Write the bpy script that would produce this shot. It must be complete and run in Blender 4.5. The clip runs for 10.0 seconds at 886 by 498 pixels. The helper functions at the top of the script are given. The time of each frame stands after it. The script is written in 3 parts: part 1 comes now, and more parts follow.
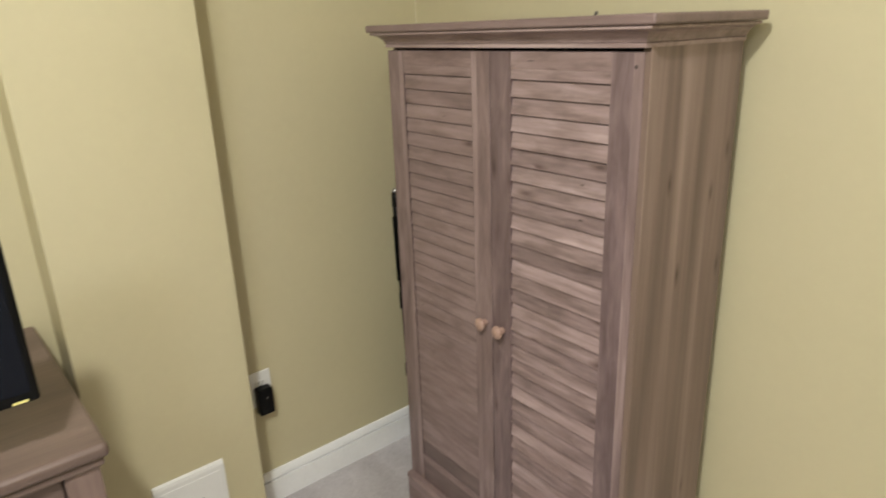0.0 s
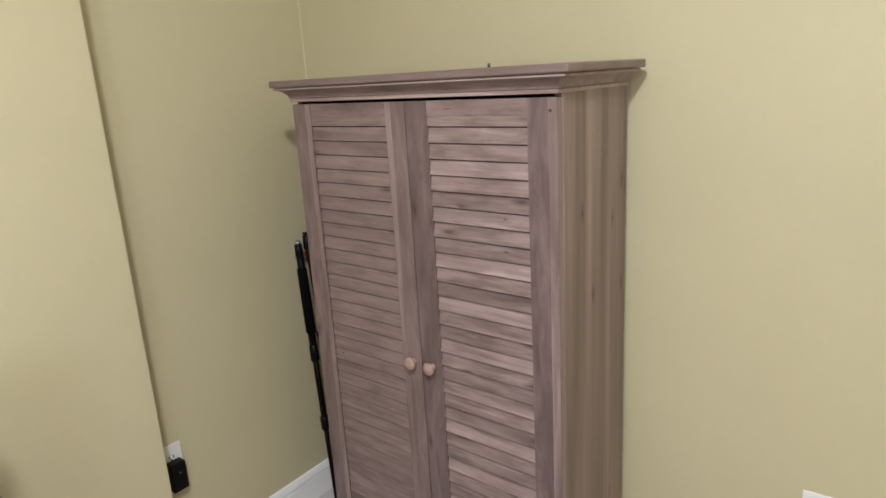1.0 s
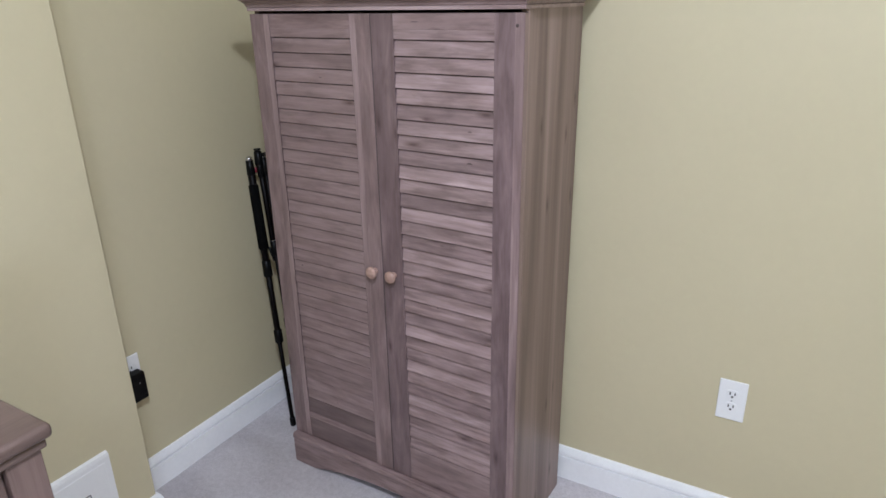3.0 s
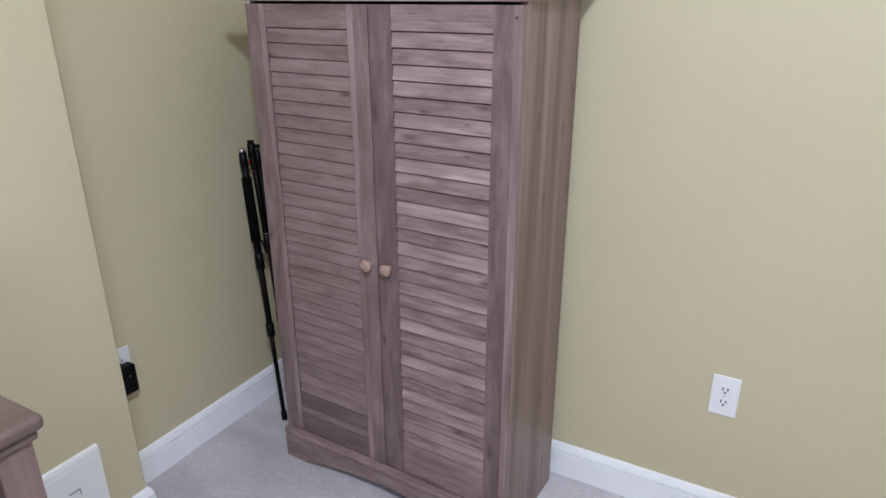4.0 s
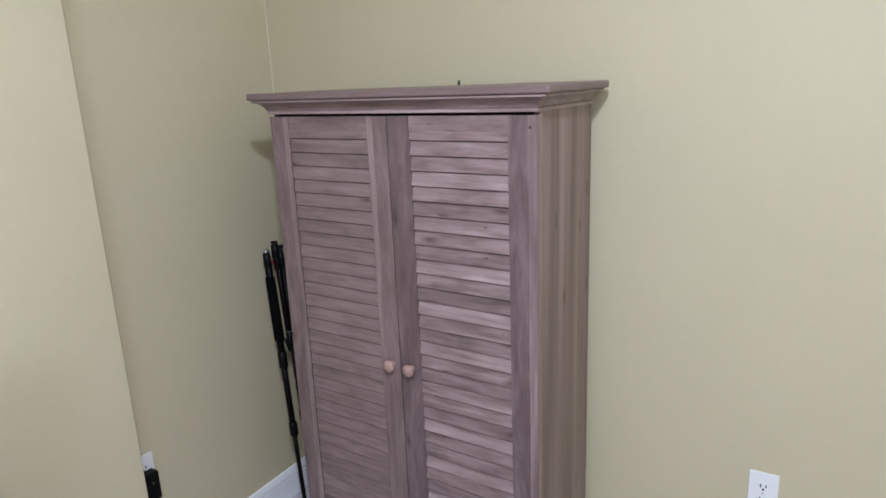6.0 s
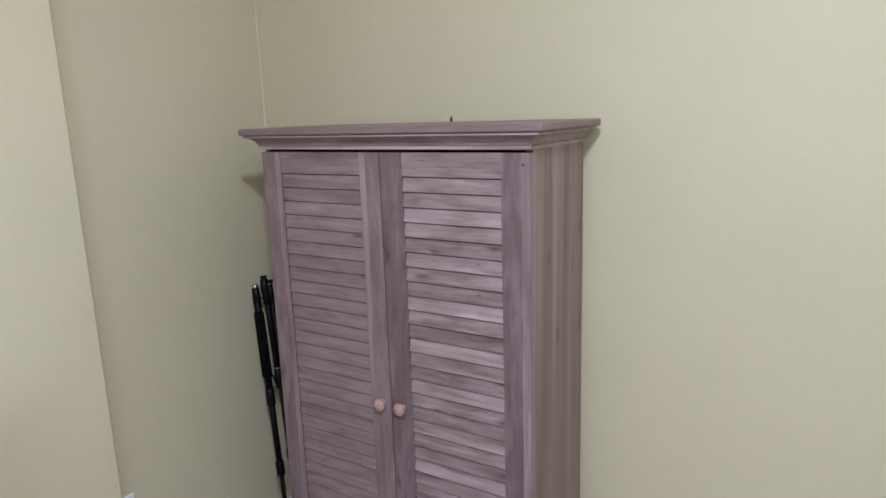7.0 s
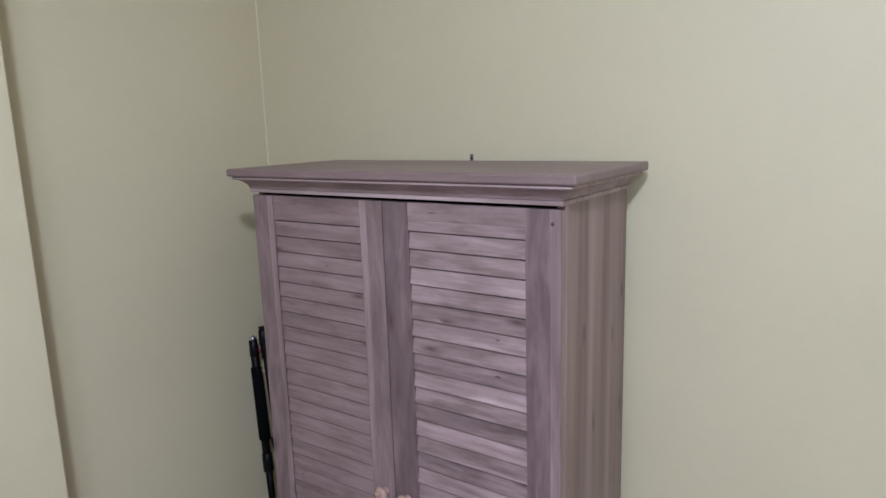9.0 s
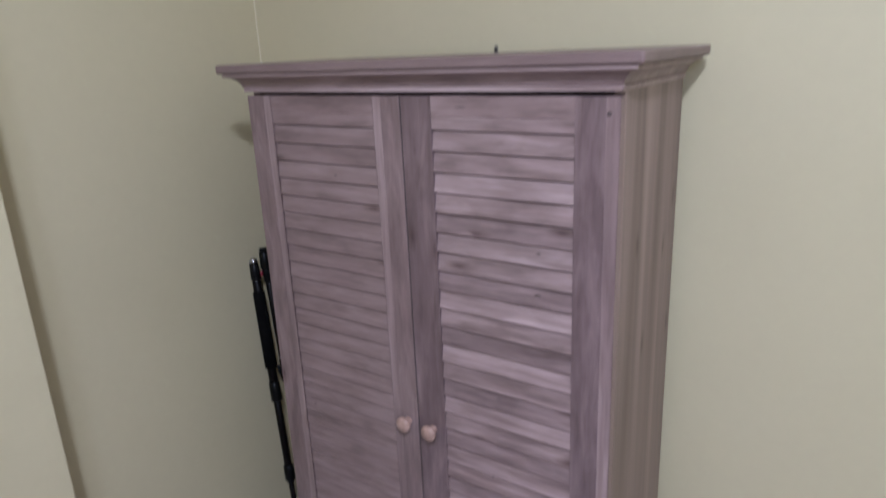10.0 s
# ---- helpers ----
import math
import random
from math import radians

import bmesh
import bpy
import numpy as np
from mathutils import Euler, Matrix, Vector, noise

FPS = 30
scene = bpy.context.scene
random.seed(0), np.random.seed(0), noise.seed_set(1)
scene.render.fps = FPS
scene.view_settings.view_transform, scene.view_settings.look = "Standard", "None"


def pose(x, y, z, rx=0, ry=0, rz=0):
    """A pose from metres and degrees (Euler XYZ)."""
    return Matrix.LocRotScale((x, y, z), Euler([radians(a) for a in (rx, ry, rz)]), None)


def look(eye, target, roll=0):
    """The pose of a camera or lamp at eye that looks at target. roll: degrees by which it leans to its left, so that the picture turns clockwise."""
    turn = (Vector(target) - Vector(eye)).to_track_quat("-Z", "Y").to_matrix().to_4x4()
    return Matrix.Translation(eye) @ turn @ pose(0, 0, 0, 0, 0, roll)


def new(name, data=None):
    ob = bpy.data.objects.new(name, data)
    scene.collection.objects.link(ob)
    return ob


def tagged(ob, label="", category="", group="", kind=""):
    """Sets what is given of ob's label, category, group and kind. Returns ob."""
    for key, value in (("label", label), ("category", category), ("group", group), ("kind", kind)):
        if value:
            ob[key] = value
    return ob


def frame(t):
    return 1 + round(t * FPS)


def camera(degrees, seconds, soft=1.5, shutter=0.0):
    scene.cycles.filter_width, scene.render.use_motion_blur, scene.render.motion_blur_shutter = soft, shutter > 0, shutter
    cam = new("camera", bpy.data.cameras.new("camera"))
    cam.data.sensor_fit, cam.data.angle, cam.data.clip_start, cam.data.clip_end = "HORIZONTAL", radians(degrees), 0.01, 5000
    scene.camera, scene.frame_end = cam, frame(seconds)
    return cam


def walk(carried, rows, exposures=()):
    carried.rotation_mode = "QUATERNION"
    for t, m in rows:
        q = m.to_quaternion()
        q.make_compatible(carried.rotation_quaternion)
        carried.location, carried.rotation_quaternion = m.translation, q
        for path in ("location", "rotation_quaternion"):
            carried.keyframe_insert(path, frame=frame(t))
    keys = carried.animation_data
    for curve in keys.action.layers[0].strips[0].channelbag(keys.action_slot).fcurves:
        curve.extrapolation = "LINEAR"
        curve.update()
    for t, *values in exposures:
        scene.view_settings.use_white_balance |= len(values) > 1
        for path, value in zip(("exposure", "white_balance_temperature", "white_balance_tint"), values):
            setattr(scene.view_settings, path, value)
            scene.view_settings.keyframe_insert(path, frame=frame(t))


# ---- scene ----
cam = camera(68.0, 10.0, 1.5, 0.5)
PATH = [
    (0, (1.812, -1.427, 1.502), (0.355, -0.215, 0.863), -2.1),
    (0.5, (1.771, -1.489, 1.498), (0.467, -0.070, 0.963), -1.4),
    (1, (1.732, -1.584, 1.503), (0.567, -0.041, 0.992), -3.4),
    (1.5, (1.692, -1.649, 1.535), (0.650, -0.052, 0.930), -2.9),
    (2, (1.699, -1.700, 1.483), (0.715, -0.091, 0.816), -1.5),
    (2.5, (1.700, -1.715, 1.482), (0.746, -0.104, 0.781), -1.2),
    (4, (1.681, -1.723, 1.469), (0.774, -0.094, 0.747), -0.2),
    (4.5, (1.675, -1.724, 1.477), (0.776, -0.083, 0.771), 0.8),
    (5, (1.687, -1.720, 1.459), (0.741, -0.077, 0.822), -0.8),
    (5.5, (1.689, -1.711, 1.512), (0.685, -0.078, 0.942), -2.9),
    (6, (1.677, -1.723, 1.531), (0.688, -0.058, 1.031), -2.4),
    (7.5, (1.647, -1.692, 1.558), (0.681, 0.015, 1.166), -1.9),
    (8, (1.620, -1.617, 1.588), (0.622, 0.073, 1.205), -2.4),
    (8.5, (1.599, -1.527, 1.608), (0.567, 0.144, 1.229), -2.3),
    (9, (1.566, -1.448, 1.598), (0.504, 0.206, 1.231), -1.8),
    (9.5, (1.514, -1.399, 1.567), (0.452, 0.251, 1.181), -1.5),
    (10, (1.423, -1.348, 1.526), (0.399, 0.268, 0.943), -2.6),
]
EXPOSURES = [
    (0.0, 0.02, 6300, 10), (0.5, -0.1, 6100, 11), (1.0, -0.03, 5900, 13), (2.5, -0.05, 5330, 17), (4.5, -0.06, 5150, 18), (6.0, -0.06, 5100, 19),
    (7.5, -0.11, 5040, 20), (9.0, -0.15, 4980, 21), (10.0, -0.2, 5000, 22),
]
walk(cam, [(t, look(eye, target, roll)) for t, eye, target, roll in PATH], EXPOSURES)

# ---- world and lights ----
world = bpy.data.worlds.new("world")
scene.world = world
world.use_nodes = True
world.node_tree.nodes["Background"].inputs[0].default_value = (0.9, 0.95, 1.0, 1)
world.node_tree.nodes["Background"].inputs[1].default_value = 0.02

LAMP = (1.68, -1.71, 2.32)
LAMP_COLOUR = (1.0, 0.98, 0.89)
FILL_COLOUR = (0.93, 0.97, 1.03)
lamp_data = bpy.data.lights.new("ceiling_lamp", "POINT")
lamp_data.shadow_soft_size, lamp_data.energy, lamp_data.color = 0.07, 54, LAMP_COLOUR
lamp = new("ceiling_lamp", lamp_data)
lamp.location = LAMP
down_data = bpy.data.lights.new("ceiling_lamp_down", "AREA")
down_data.shape, down_data.size, down_data.energy, down_data.color = "DISK", 0.15, 19, LAMP_COLOUR
down = new("ceiling_lamp_down", down_data)
down.location = LAMP
# cool fill lamp, added to even out the walls; no such light is seen
FILL_LAMP = (2.3, -2.62, 2.33)
fill_data = bpy.data.lights.new("fill_lamp", "POINT")
fill_data.shadow_soft_size, fill_data.energy, fill_data.color = 0.20, 56, FILL_COLOUR
fill = new("fill_lamp", fill_data)
fill.location = FILL_LAMP


# ---- materials ----
class Net:
    """A small builder for node materials."""

    def __init__(self, name, rough=0.5, metal=0.0):
        self.mat = bpy.data.materials.new(name)
        self.mat.use_nodes = True
        self.nodes, self.links = self.mat.node_tree.nodes, self.mat.node_tree.links
        self.bsdf = self.nodes["Principled BSDF"]
        self.bsdf.inputs["Roughness"].default_value = rough
        self.bsdf.inputs["Metallic"].default_value = metal

    def add(self, kind, **props):
        n = self.nodes.new(kind)
        for key, value in props.items():
            if key == "operation":
                n.operation = value
            elif key == "blend_type":
                n.blend_type = value
            elif key == "data_type":
                n.data_type = value
        return n

    def link(self, a, b):
        self.links.new(a, b)

    def place(self, scale=(1, 1, 1), shuffle=0.0):
        co = self.add("ShaderNodeTexCoord").outputs["Object"]
        if shuffle:
            info = self.add("ShaderNodeObjectInfo")
            mul = self.add("ShaderNodeMath", operation="MULTIPLY")
            mul.inputs[1].default_value = shuffle
            self.link(info.outputs["Random"], mul.inputs[0])
            addv = self.add("ShaderNodeVectorMath", operation="ADD")
            self.link(co, addv.inputs[0])
            self.link(mul.outputs[0], addv.inputs[1])
            co = addv.outputs[0]
        m = self.add("ShaderNodeMapping")
        m.inputs["Scale"].default_value = scale
        self.link(co, m.inputs["Vector"])
        return m.outputs[0]

    def noise(self, co, scale, detail=4, rough=0.55, distort=0.0):
        n = self.add("ShaderNodeTexNoise")
        n.inputs["Scale"].default_value = scale
        n.inputs["Detail"].default_value = detail
        n.inputs["Roughness"].default_value = rough
        n.inputs["Distortion"].default_value = distort
        self.link(co, n.inputs["Vector"])
        return n.outputs["Fac"]

    def ramp(self, fac, stops):
        r = self.add("ShaderNodeValToRGB")
        el = r.color_ramp.elements
        while len(el) < len(stops):
            el.new(0.5)
        for e, (p, c) in zip(el, stops):
            e.position, e.color = p, (*c, 1)
        self.link(fac, r.inputs[0])
        return r.outputs[0]

    def mix(self, fac, a, b, kind="MIX"):
        m = self.add("ShaderNodeMix", data_type="RGBA", blend_type=kind)
        for sock, v in ((m.inputs[0], fac), (m.inputs[6], a), (m.inputs[7], b)):
            if isinstance(v, (int, float)):
                sock.default_value = v
            elif isinstance(v, tuple):
                sock.default_value = (*v, 1)
            else:
                self.link(v, sock)
        return m.outputs[2]

    def colour(self, sock):
        if isinstance(sock, tuple):
            self.bsdf.inputs["Base Color"].default_value = (*sock, 1)
        else:
            self.link(sock, self.bsdf.inputs["Base Color"])
        return self

    def rough(self, fac, lo, hi):
        r = self.add("ShaderNodeMapRange")
        r.inputs["To Min"].default_value, r.inputs["To Max"].default_value = lo, hi
        self.link(fac, r.inputs["Value"])
        self.link(r.outputs[0], self.bsdf.inputs["Roughness"])

    def bump(self, fac, strength, distance):
        b = self.add("ShaderNodeBump")
        b.inputs["Strength"].default_value, b.inputs["Distance"].default_value = strength, distance
        self.link(fac, b.inputs["Height"])
        if self.bsdf.inputs["Normal"].links:
            self.link(self.bsdf.inputs["Normal"].links[0].from_socket, b.inputs["Normal"])
        self.link(b.outputs[0], self.bsdf.inputs["Normal"])


def wood(name, axis, dark, mid, light, bands=9.0, shuffle=13.0, knots=0.3, contrast=1.0, length=2.0, streaks=0.7, tone=0.0, flat="y", bend=0.25, blotch=0.0):
    """Grey-brown oak laminate with its grain along one axis; flat names the axis that its faces look along."""
    n = Net(name, 0.42)
    dark, mid, light = [(r * 1.050, g * 0.972, b * 0.985) for r, g, b in (dark, mid, light)]

    def scales(a, c):
        return tuple(a if k == axis else c for k in "xyz")

    broad = n.noise(n.place(scales(length, bands), shuffle), 1.0, 4, 0.58, bend)
    fine = n.noise(n.place(scales(length * 2.6, 85), shuffle * 1.7), 1.0, 5, 0.62, 0.2)
    pore = n.noise(n.place(scales(9, 420), shuffle * 0.6), 1.0, 2, 0.5)
    lo, hi = 0.5 - 0.17 / contrast, 0.5 + 0.17 / contrast
    col = n.ramp(broad, [(lo, dark), (0.5, mid), (hi, light)])
    if tone:
        r = n.add("ShaderNodeMapRange")
        r.inputs["To Min"].default_value, r.inputs["To Max"].default_value = 1 - tone, 1 + tone
        n.link(n.add("ShaderNodeObjectInfo").outputs["Random"], r.inputs["Value"])
        col = n.mix(1.0, col, r.outputs[0], "MULTIPLY")
    if blotch:
        patch = n.noise(n.place(scales(9.0, 34.0), shuffle * 2.3), 1.0, 3, 0.5, 0.5)
        shade = n.ramp(patch, [(0.33, (0.74, 0.72, 0.71)), (0.47, (0.98, 0.98, 0.98)), (0.66, (1.16, 1.16, 1.17))])
        col = n.mix(blotch, col, n.mix(1.0, col, shade, "MULTIPLY"))
    streak = n.ramp(fine, [(0.36, (0.70, 0.66, 0.64)), (0.5, (0.97, 0.97, 0.97)), (0.66, (1.16, 1.16, 1.17))])
    col = n.mix(streaks, col, n.mix(1.0, col, streak, "MULTIPLY"))
    pores = n.ramp(pore, [(0.30, (0.72, 0.70, 0.68)), (0.42, (1, 1, 1))])
    col = n.mix(0.4, col, n.mix(1.0, col, pores, "MULTIPLY"))
    if knots:
        v = n.add("ShaderNodeTexVoronoi")
        v.voronoi_dimensions = "2D"
        v.inputs["Scale"].default_value = 1.0
        sc = tuple(6.0 if k == axis else 20.0 for k in "xyz")
        split, flat_co = n.add("ShaderNodeSeparateXYZ"), n.add("ShaderNodeCombineXYZ")
        n.link(n.place(sc, shuffle), split.inputs[0])
        n.link(split.outputs[0 if flat != "x" else 1], flat_co.inputs[0])
        n.link(split.outputs[2 if flat != "z" else 1], flat_co.inputs[1])
        n.link(flat_co.outputs[0], v.inputs["Vector"])
        spot = n.ramp(v.outputs["Distance"], [(0.03, (0.42, 0.37, 0.36)), (0.09, (0.72, 0.68, 0.66)), (0.20, (1, 1, 1))])
        sel = n.add("ShaderNodeSeparateColor")
        n.link(v.outputs["Color"], sel.inputs[0])
        some = n.ramp(sel.outputs[0], [(1 - knots - 0.02, (0, 0, 0)), (1 - knots, (1, 1, 1))])
        col = n.mix(some, col, n.mix(1.0, col, spot, "MULTIPLY"))
    n.colour(col)
    n.rough(fine, 0.33, 0.48)
    n.bump(fine, 0.12, 0.0008)
    n.bump(pore, 0.10, 0.0003)
    return n.mat


def plain(name, colour, rough, metal=0.0, speck=0.0, scale=60, bump=0.0):
    n = Net(name, rough, metal)
    f = n.noise(n.place(), scale, 4)
    g = n.noise(n.place(), scale / 14, 3)
    lo = tuple(c * (1 - speck) for c in colour)
    hi = tuple(min(1, c * (1 + speck)) for c in colour)
    a = n.ramp(g, [(0.35, lo), (0.65, hi)])
    n.colour(n.mix(0.4, a, n.ramp(f, [(0.35, lo), (0.65, hi)])))
    n.rough(f, rough * 0.85, min(1, rough * 1.15))
    if bump:
        n.bump(f, bump, 0.001)
    return n.mat


def wall_paint():
    n = Net("yellow_wall_paint", 0.62)
    co = n.place()
    cloud = n.noise(co, 1.3, 3)
    roller = n.noise(co, 34, 4, 0.6)
    peel = n.noise(co, 240, 3, 0.6)
    col = n.ramp(cloud, [(0.3, (0.541, 0.486, 0.309)), (0.7, (0.587, 0.528, 0.337))])
    n.colour(n.mix(0.12, col, n.ramp(roller, [(0.35, (0.511, 0.460, 0.293)), (0.65, (0.610, 0.550, 0.353))])))
    n.rough(roller, 0.52, 0.7)
    n.bump(roller, 0.06, 0.002)
    n.bump(peel, 0.05, 0.0005)
    return n.mat


def carpet_pile():
    n = Net("pale_carpet_pile", 0.95)
    co = n.place()
    tuft = n.noise(co, 320, 3, 0.7)
    mott = n.noise(co, 60, 4, 0.65, 0.3)
    tread = n.noise(n.place((1, 1.7, 1)), 2.4, 4, 0.55, 0.35)
    col = n.ramp(tread, [(0.38, (0.47, 0.432, 0.440)), (0.62, (0.655, 0.618, 0.632))])
    col = n.mix(0.26, col, n.ramp(mott, [(0.34, (0.36, 0.327, 0.332)), (0.66, (0.70, 0.665, 0.672))]))
    n.colour(n.mix(0.55, col, n.mix(1.0, col, n.ramp(tuft, [(0.3, (0.55, 0.54, 0.53)), (0.7, (1.25, 1.25, 1.25))]), "MULTIPLY")))
    n.bump(mott, 0.5, 0.006)
    n.bump(tuft, 0.8, 0.003)
    n.bsdf.inputs["Sheen Weight"].default_value = 0.25
    return n.mat


WOOD_Z = wood("oak_upright", "z", (0.124, 0.091, 0.088), (0.158, 0.118, 0.116), (0.212, 0.162, 0.158), 24.0, 13.0, 0.16, 1.1, 4.5, 0.55, bend=0.9)
# left door's stiles: paler to paint in how light meets that door
WOOD_Z_LIT = wood("oak_upright_lit", "z", (0.160, 0.119, 0.111), (0.206, 0.156, 0.147), (0.260, 0.202, 0.192), 18.0, 13.0, 0.14, 1.0, 4.5, 0.55, bend=0.9)
WOOD_EDGE = wood("oak_edge", "z", (0.185, 0.140, 0.132), (0.265, 0.206, 0.195), (0.360, 0.290, 0.276), 20.0, 13.0, 0.05, 1.0, 2.0, 0.6)
SLAT_LIGHT = wood("oak_slat_light", "x", (0.228, 0.177, 0.168), (0.305, 0.240, 0.230), (0.392, 0.319, 0.309), 40.0, 13.0, 0.14, 0.9, 3.0, 0.60, 0.07, bend=0.6, blotch=0.8)
SLAT_MID = wood("oak_slat_mid", "x", (0.190, 0.144, 0.135), (0.265, 0.206, 0.195), (0.345, 0.275, 0.263), 44.0, 13.0, 0.18, 0.9, 3.4, 0.60, 0.07, bend=0.7, blotch=1.0)
SLAT_DARK = wood("oak_slat_dark", "x", (0.152, 0.114, 0.109), (0.210, 0.161, 0.154), (0.285, 0.225, 0.217), 40.0, 13.0, 0.30, 0.9, 3.6, 0.60, 0.07, bend=0.8, blotch=1.0)
# left door's slats: lower contrast, its lighting put into the tones
SLAT_CALM_LIT = wood("oak_slat_calm_lit", "x", (0.178, 0.134, 0.124), (0.235, 0.181, 0.170), (0.312, 0.247, 0.234), 46.0, 13.0, 0.14, 0.55, 4.0, 0.50, 0.04, bend=0.7, blotch=0.65)
SLAT_CALM_LIT_DARK = wood("oak_slat_calm_lit_dark", "x", (0.165, 0.124, 0.115), (0.218, 0.167, 0.157), (0.288, 0.227, 0.215), 46.0, 13.0, 0.2, 0.55, 4.0, 0.50, 0.04, bend=0.7, blotch=0.65)
WOOD_DARK = wood("oak_dark", "x", (0.115, 0.085, 0.078), (0.150, 0.113, 0.105), (0.190, 0.146, 0.136), 40.0, 13.0, 0.08, 0.8, 4.0, 0.5)
WOOD_RAIL = wood("oak_rail", "x", (0.165, 0.122, 0.113), (0.232, 0.177, 0.166), (0.305, 0.238, 0.225), 22.0, 13.0, 0.14, 0.9, 5.0, 0.6)
WOOD_BAND = wood("oak_edge_band", "z", (0.20, 0.148, 0.132), (0.225, 0.168, 0.150), (0.25, 0.19, 0.172), 9.0, 13.0, 0, 0.5, 3.0, 0.2)
WOOD_PALE_LIT = wood("oak_pale_lit", "x", (0.27, 0.21, 0.195), (0.35, 0.28, 0.262), (0.43, 0.355, 0.335), 16.0, 13.0, 0.05)
WOOD_TOP = wood("oak_top", "x", (0.16, 0.12, 0.110), (0.2, 0.152, 0.140), (0.245, 0.19, 0.177), 8.0, 5.0, 0, 0.9, 2.0, 0.35)
# browner than the front oaks, whose colour carries a painted bluish sheen
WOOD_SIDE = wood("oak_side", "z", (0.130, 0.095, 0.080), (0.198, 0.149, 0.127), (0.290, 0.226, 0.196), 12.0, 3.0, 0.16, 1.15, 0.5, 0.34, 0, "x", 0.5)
WOOD_DESK_Y = wood("oak_desk_top", "y", (0.098, 0.071, 0.058), (0.135, 0.100, 0.083), (0.172, 0.131, 0.109), 8.0, 5.0, 0, 0.9, 1.5, 0.4)
WOOD_DESK_Z = wood("oak_desk_upright", "z", (0.15, 0.110, 0.092), (0.21, 0.158, 0.135), (0.265, 0.205, 0.178), 12.0, 5.0, 0, 0.9, 1.5, 0.4)
KNOB_WOOD = wood("pale_knob_wood", "y", (0.34, 0.235, 0.185), (0.42, 0.30, 0.24), (0.50, 0.37, 0.30), 14.0, 9.0, 0)
WALL = wall_paint()
CARPET = carpet_pile()
TRIM = plain("white_trim_enamel", (0.91, 0.91, 0.91), 0.34, 0, 0.04, 90, 0.04)
RIDGE_LIT = plain("lit_corner_ridge", (0.615, 0.555, 0.385), 0.55, 0, 0.05, 90)
CEILING = plain("white_ceiling_paint", (0.80, 0.79, 0.76), 0.9, 0, 0.03, 150, 0.2)
WHITE_PLASTIC = plain("white_plastic", (0.84, 0.84, 0.83), 0.32, 0, 0.02, 120)
KNOT = plain("dark_knot", (0.07, 0.05, 0.045), 0.5, 0, 0.4, 300)
LATCH = plain("grey_latch_slot", (0.22, 0.22, 0.22), 0.5, 0, 0.1)
KNOT_SOFT = plain("brown_knot", (0.105, 0.076, 0.069), 0.5, 0, 0.45, 300)
SLOT = plain("dark_slot", (0.03, 0.028, 0.026), 0.6, 0, 0.1)
BLACK_PLASTIC = plain("black_plastic", (0.005, 0.005, 0.005), 0.34, 0, 0.25, 140, 0.05)
BLACK_TUBE = plain("black_anodised_tube", (0.004, 0.003, 0.003), 0.42, 0.0, 0.2, 80)
FOAM = plain("black_foam", (0.004, 0.004, 0.004), 0.95, 0, 0.35, 400, 0.6)
SILVER = plain("bare_metal", (0.55, 0.55, 0.56), 0.28, 1.0, 0.08, 120)
BRACKET_METAL = plain("dull_steel", (0.17, 0.155, 0.145), 0.42, 0.5, 0.2, 160)
RED = plain("red_ring_paint", (0.22, 0.02, 0.03), 0.4, 0, 0.1)
SCREEN = plain("dark_glass_screen", (0.006, 0.007, 0.011), 0.10, 0, 0.1, 20)
MARK = plain("pale_yellow_mark", (0.75, 0.66, 0.25), 0.5, 0, 0.05)
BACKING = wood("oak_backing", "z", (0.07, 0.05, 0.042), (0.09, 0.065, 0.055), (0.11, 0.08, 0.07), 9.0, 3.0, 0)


def glow(name, colour, strength):
    n = Net(name, 0.5)
    n.colour((0.8, 0.8, 0.78))
    n.bsdf.inputs["Emission Color"].default_value = (*colour, 1)
    n.bsdf.inputs["Emission Strength"].default_value = strength
    return n.mat


for m, level in ((SCREEN, 0.15), (BLACK_PLASTIC, 0.12), (FOAM, 0.04), (BLACK_TUBE, 0.10)):
    m.node_tree.nodes["Principled BSDF"].inputs["Specular IOR Level"].default_value = level
DIFFUSER = glow("lit_diffuser", LAMP_COLOUR, 6.0)
DIFFUSER_FILL = glow("lit_fill_diffuser", FILL_COLOUR, 6.0)


# ---- mesh helpers ----
def mesh_of(bm, name, material):
    bmesh.ops.recalc_face_normals(bm, faces=bm.faces)
    me = bpy.data.meshes.new(name)
    bm.to_mesh(me)
    bm.free()
    me.materials.append(material)
    return me


def part(name, bm, material, parent, label="", at=None):
    ob = new(name, mesh_of(bm, name, material))
    if parent is not None:
        ob.parent = parent
    if at is not None:
        ob.matrix_basis = at
    if label:
        ob["label"] = label
    return ob


def thing(name, label, category, base=(0, 0, 0), group=""):
    ob = new(name)
    ob.empty_display_size = 0.05
    ob.location = base
    return tagged(ob, label, category, group)


def setting(name, bm, material, label, category):
    ob = new(name, mesh_of(bm, name, material))
    return tagged(ob, label, category, kind="structure")


def add_box(bm, x0, x1, y0, y1, z0, z1, bevel=0.0, steps=2):
    made = bmesh.ops.create_cube(bm, size=1.0)
    vs = made["verts"]
    for v in vs:
        v.co = Vector(((x0 + x1) / 2 + v.co.x * (x1 - x0), (y0 + y1) / 2 + v.co.y * (y1 - y0), (z0 + z1) / 2 + v.co.z * (z1 - z0)))
    if bevel:
        es = list({e for v in vs for e in v.link_edges})
        bmesh.ops.bevel(bm, geom=es, offset=bevel, segments=steps, profile=0.5, affect="EDGES")
    return bm


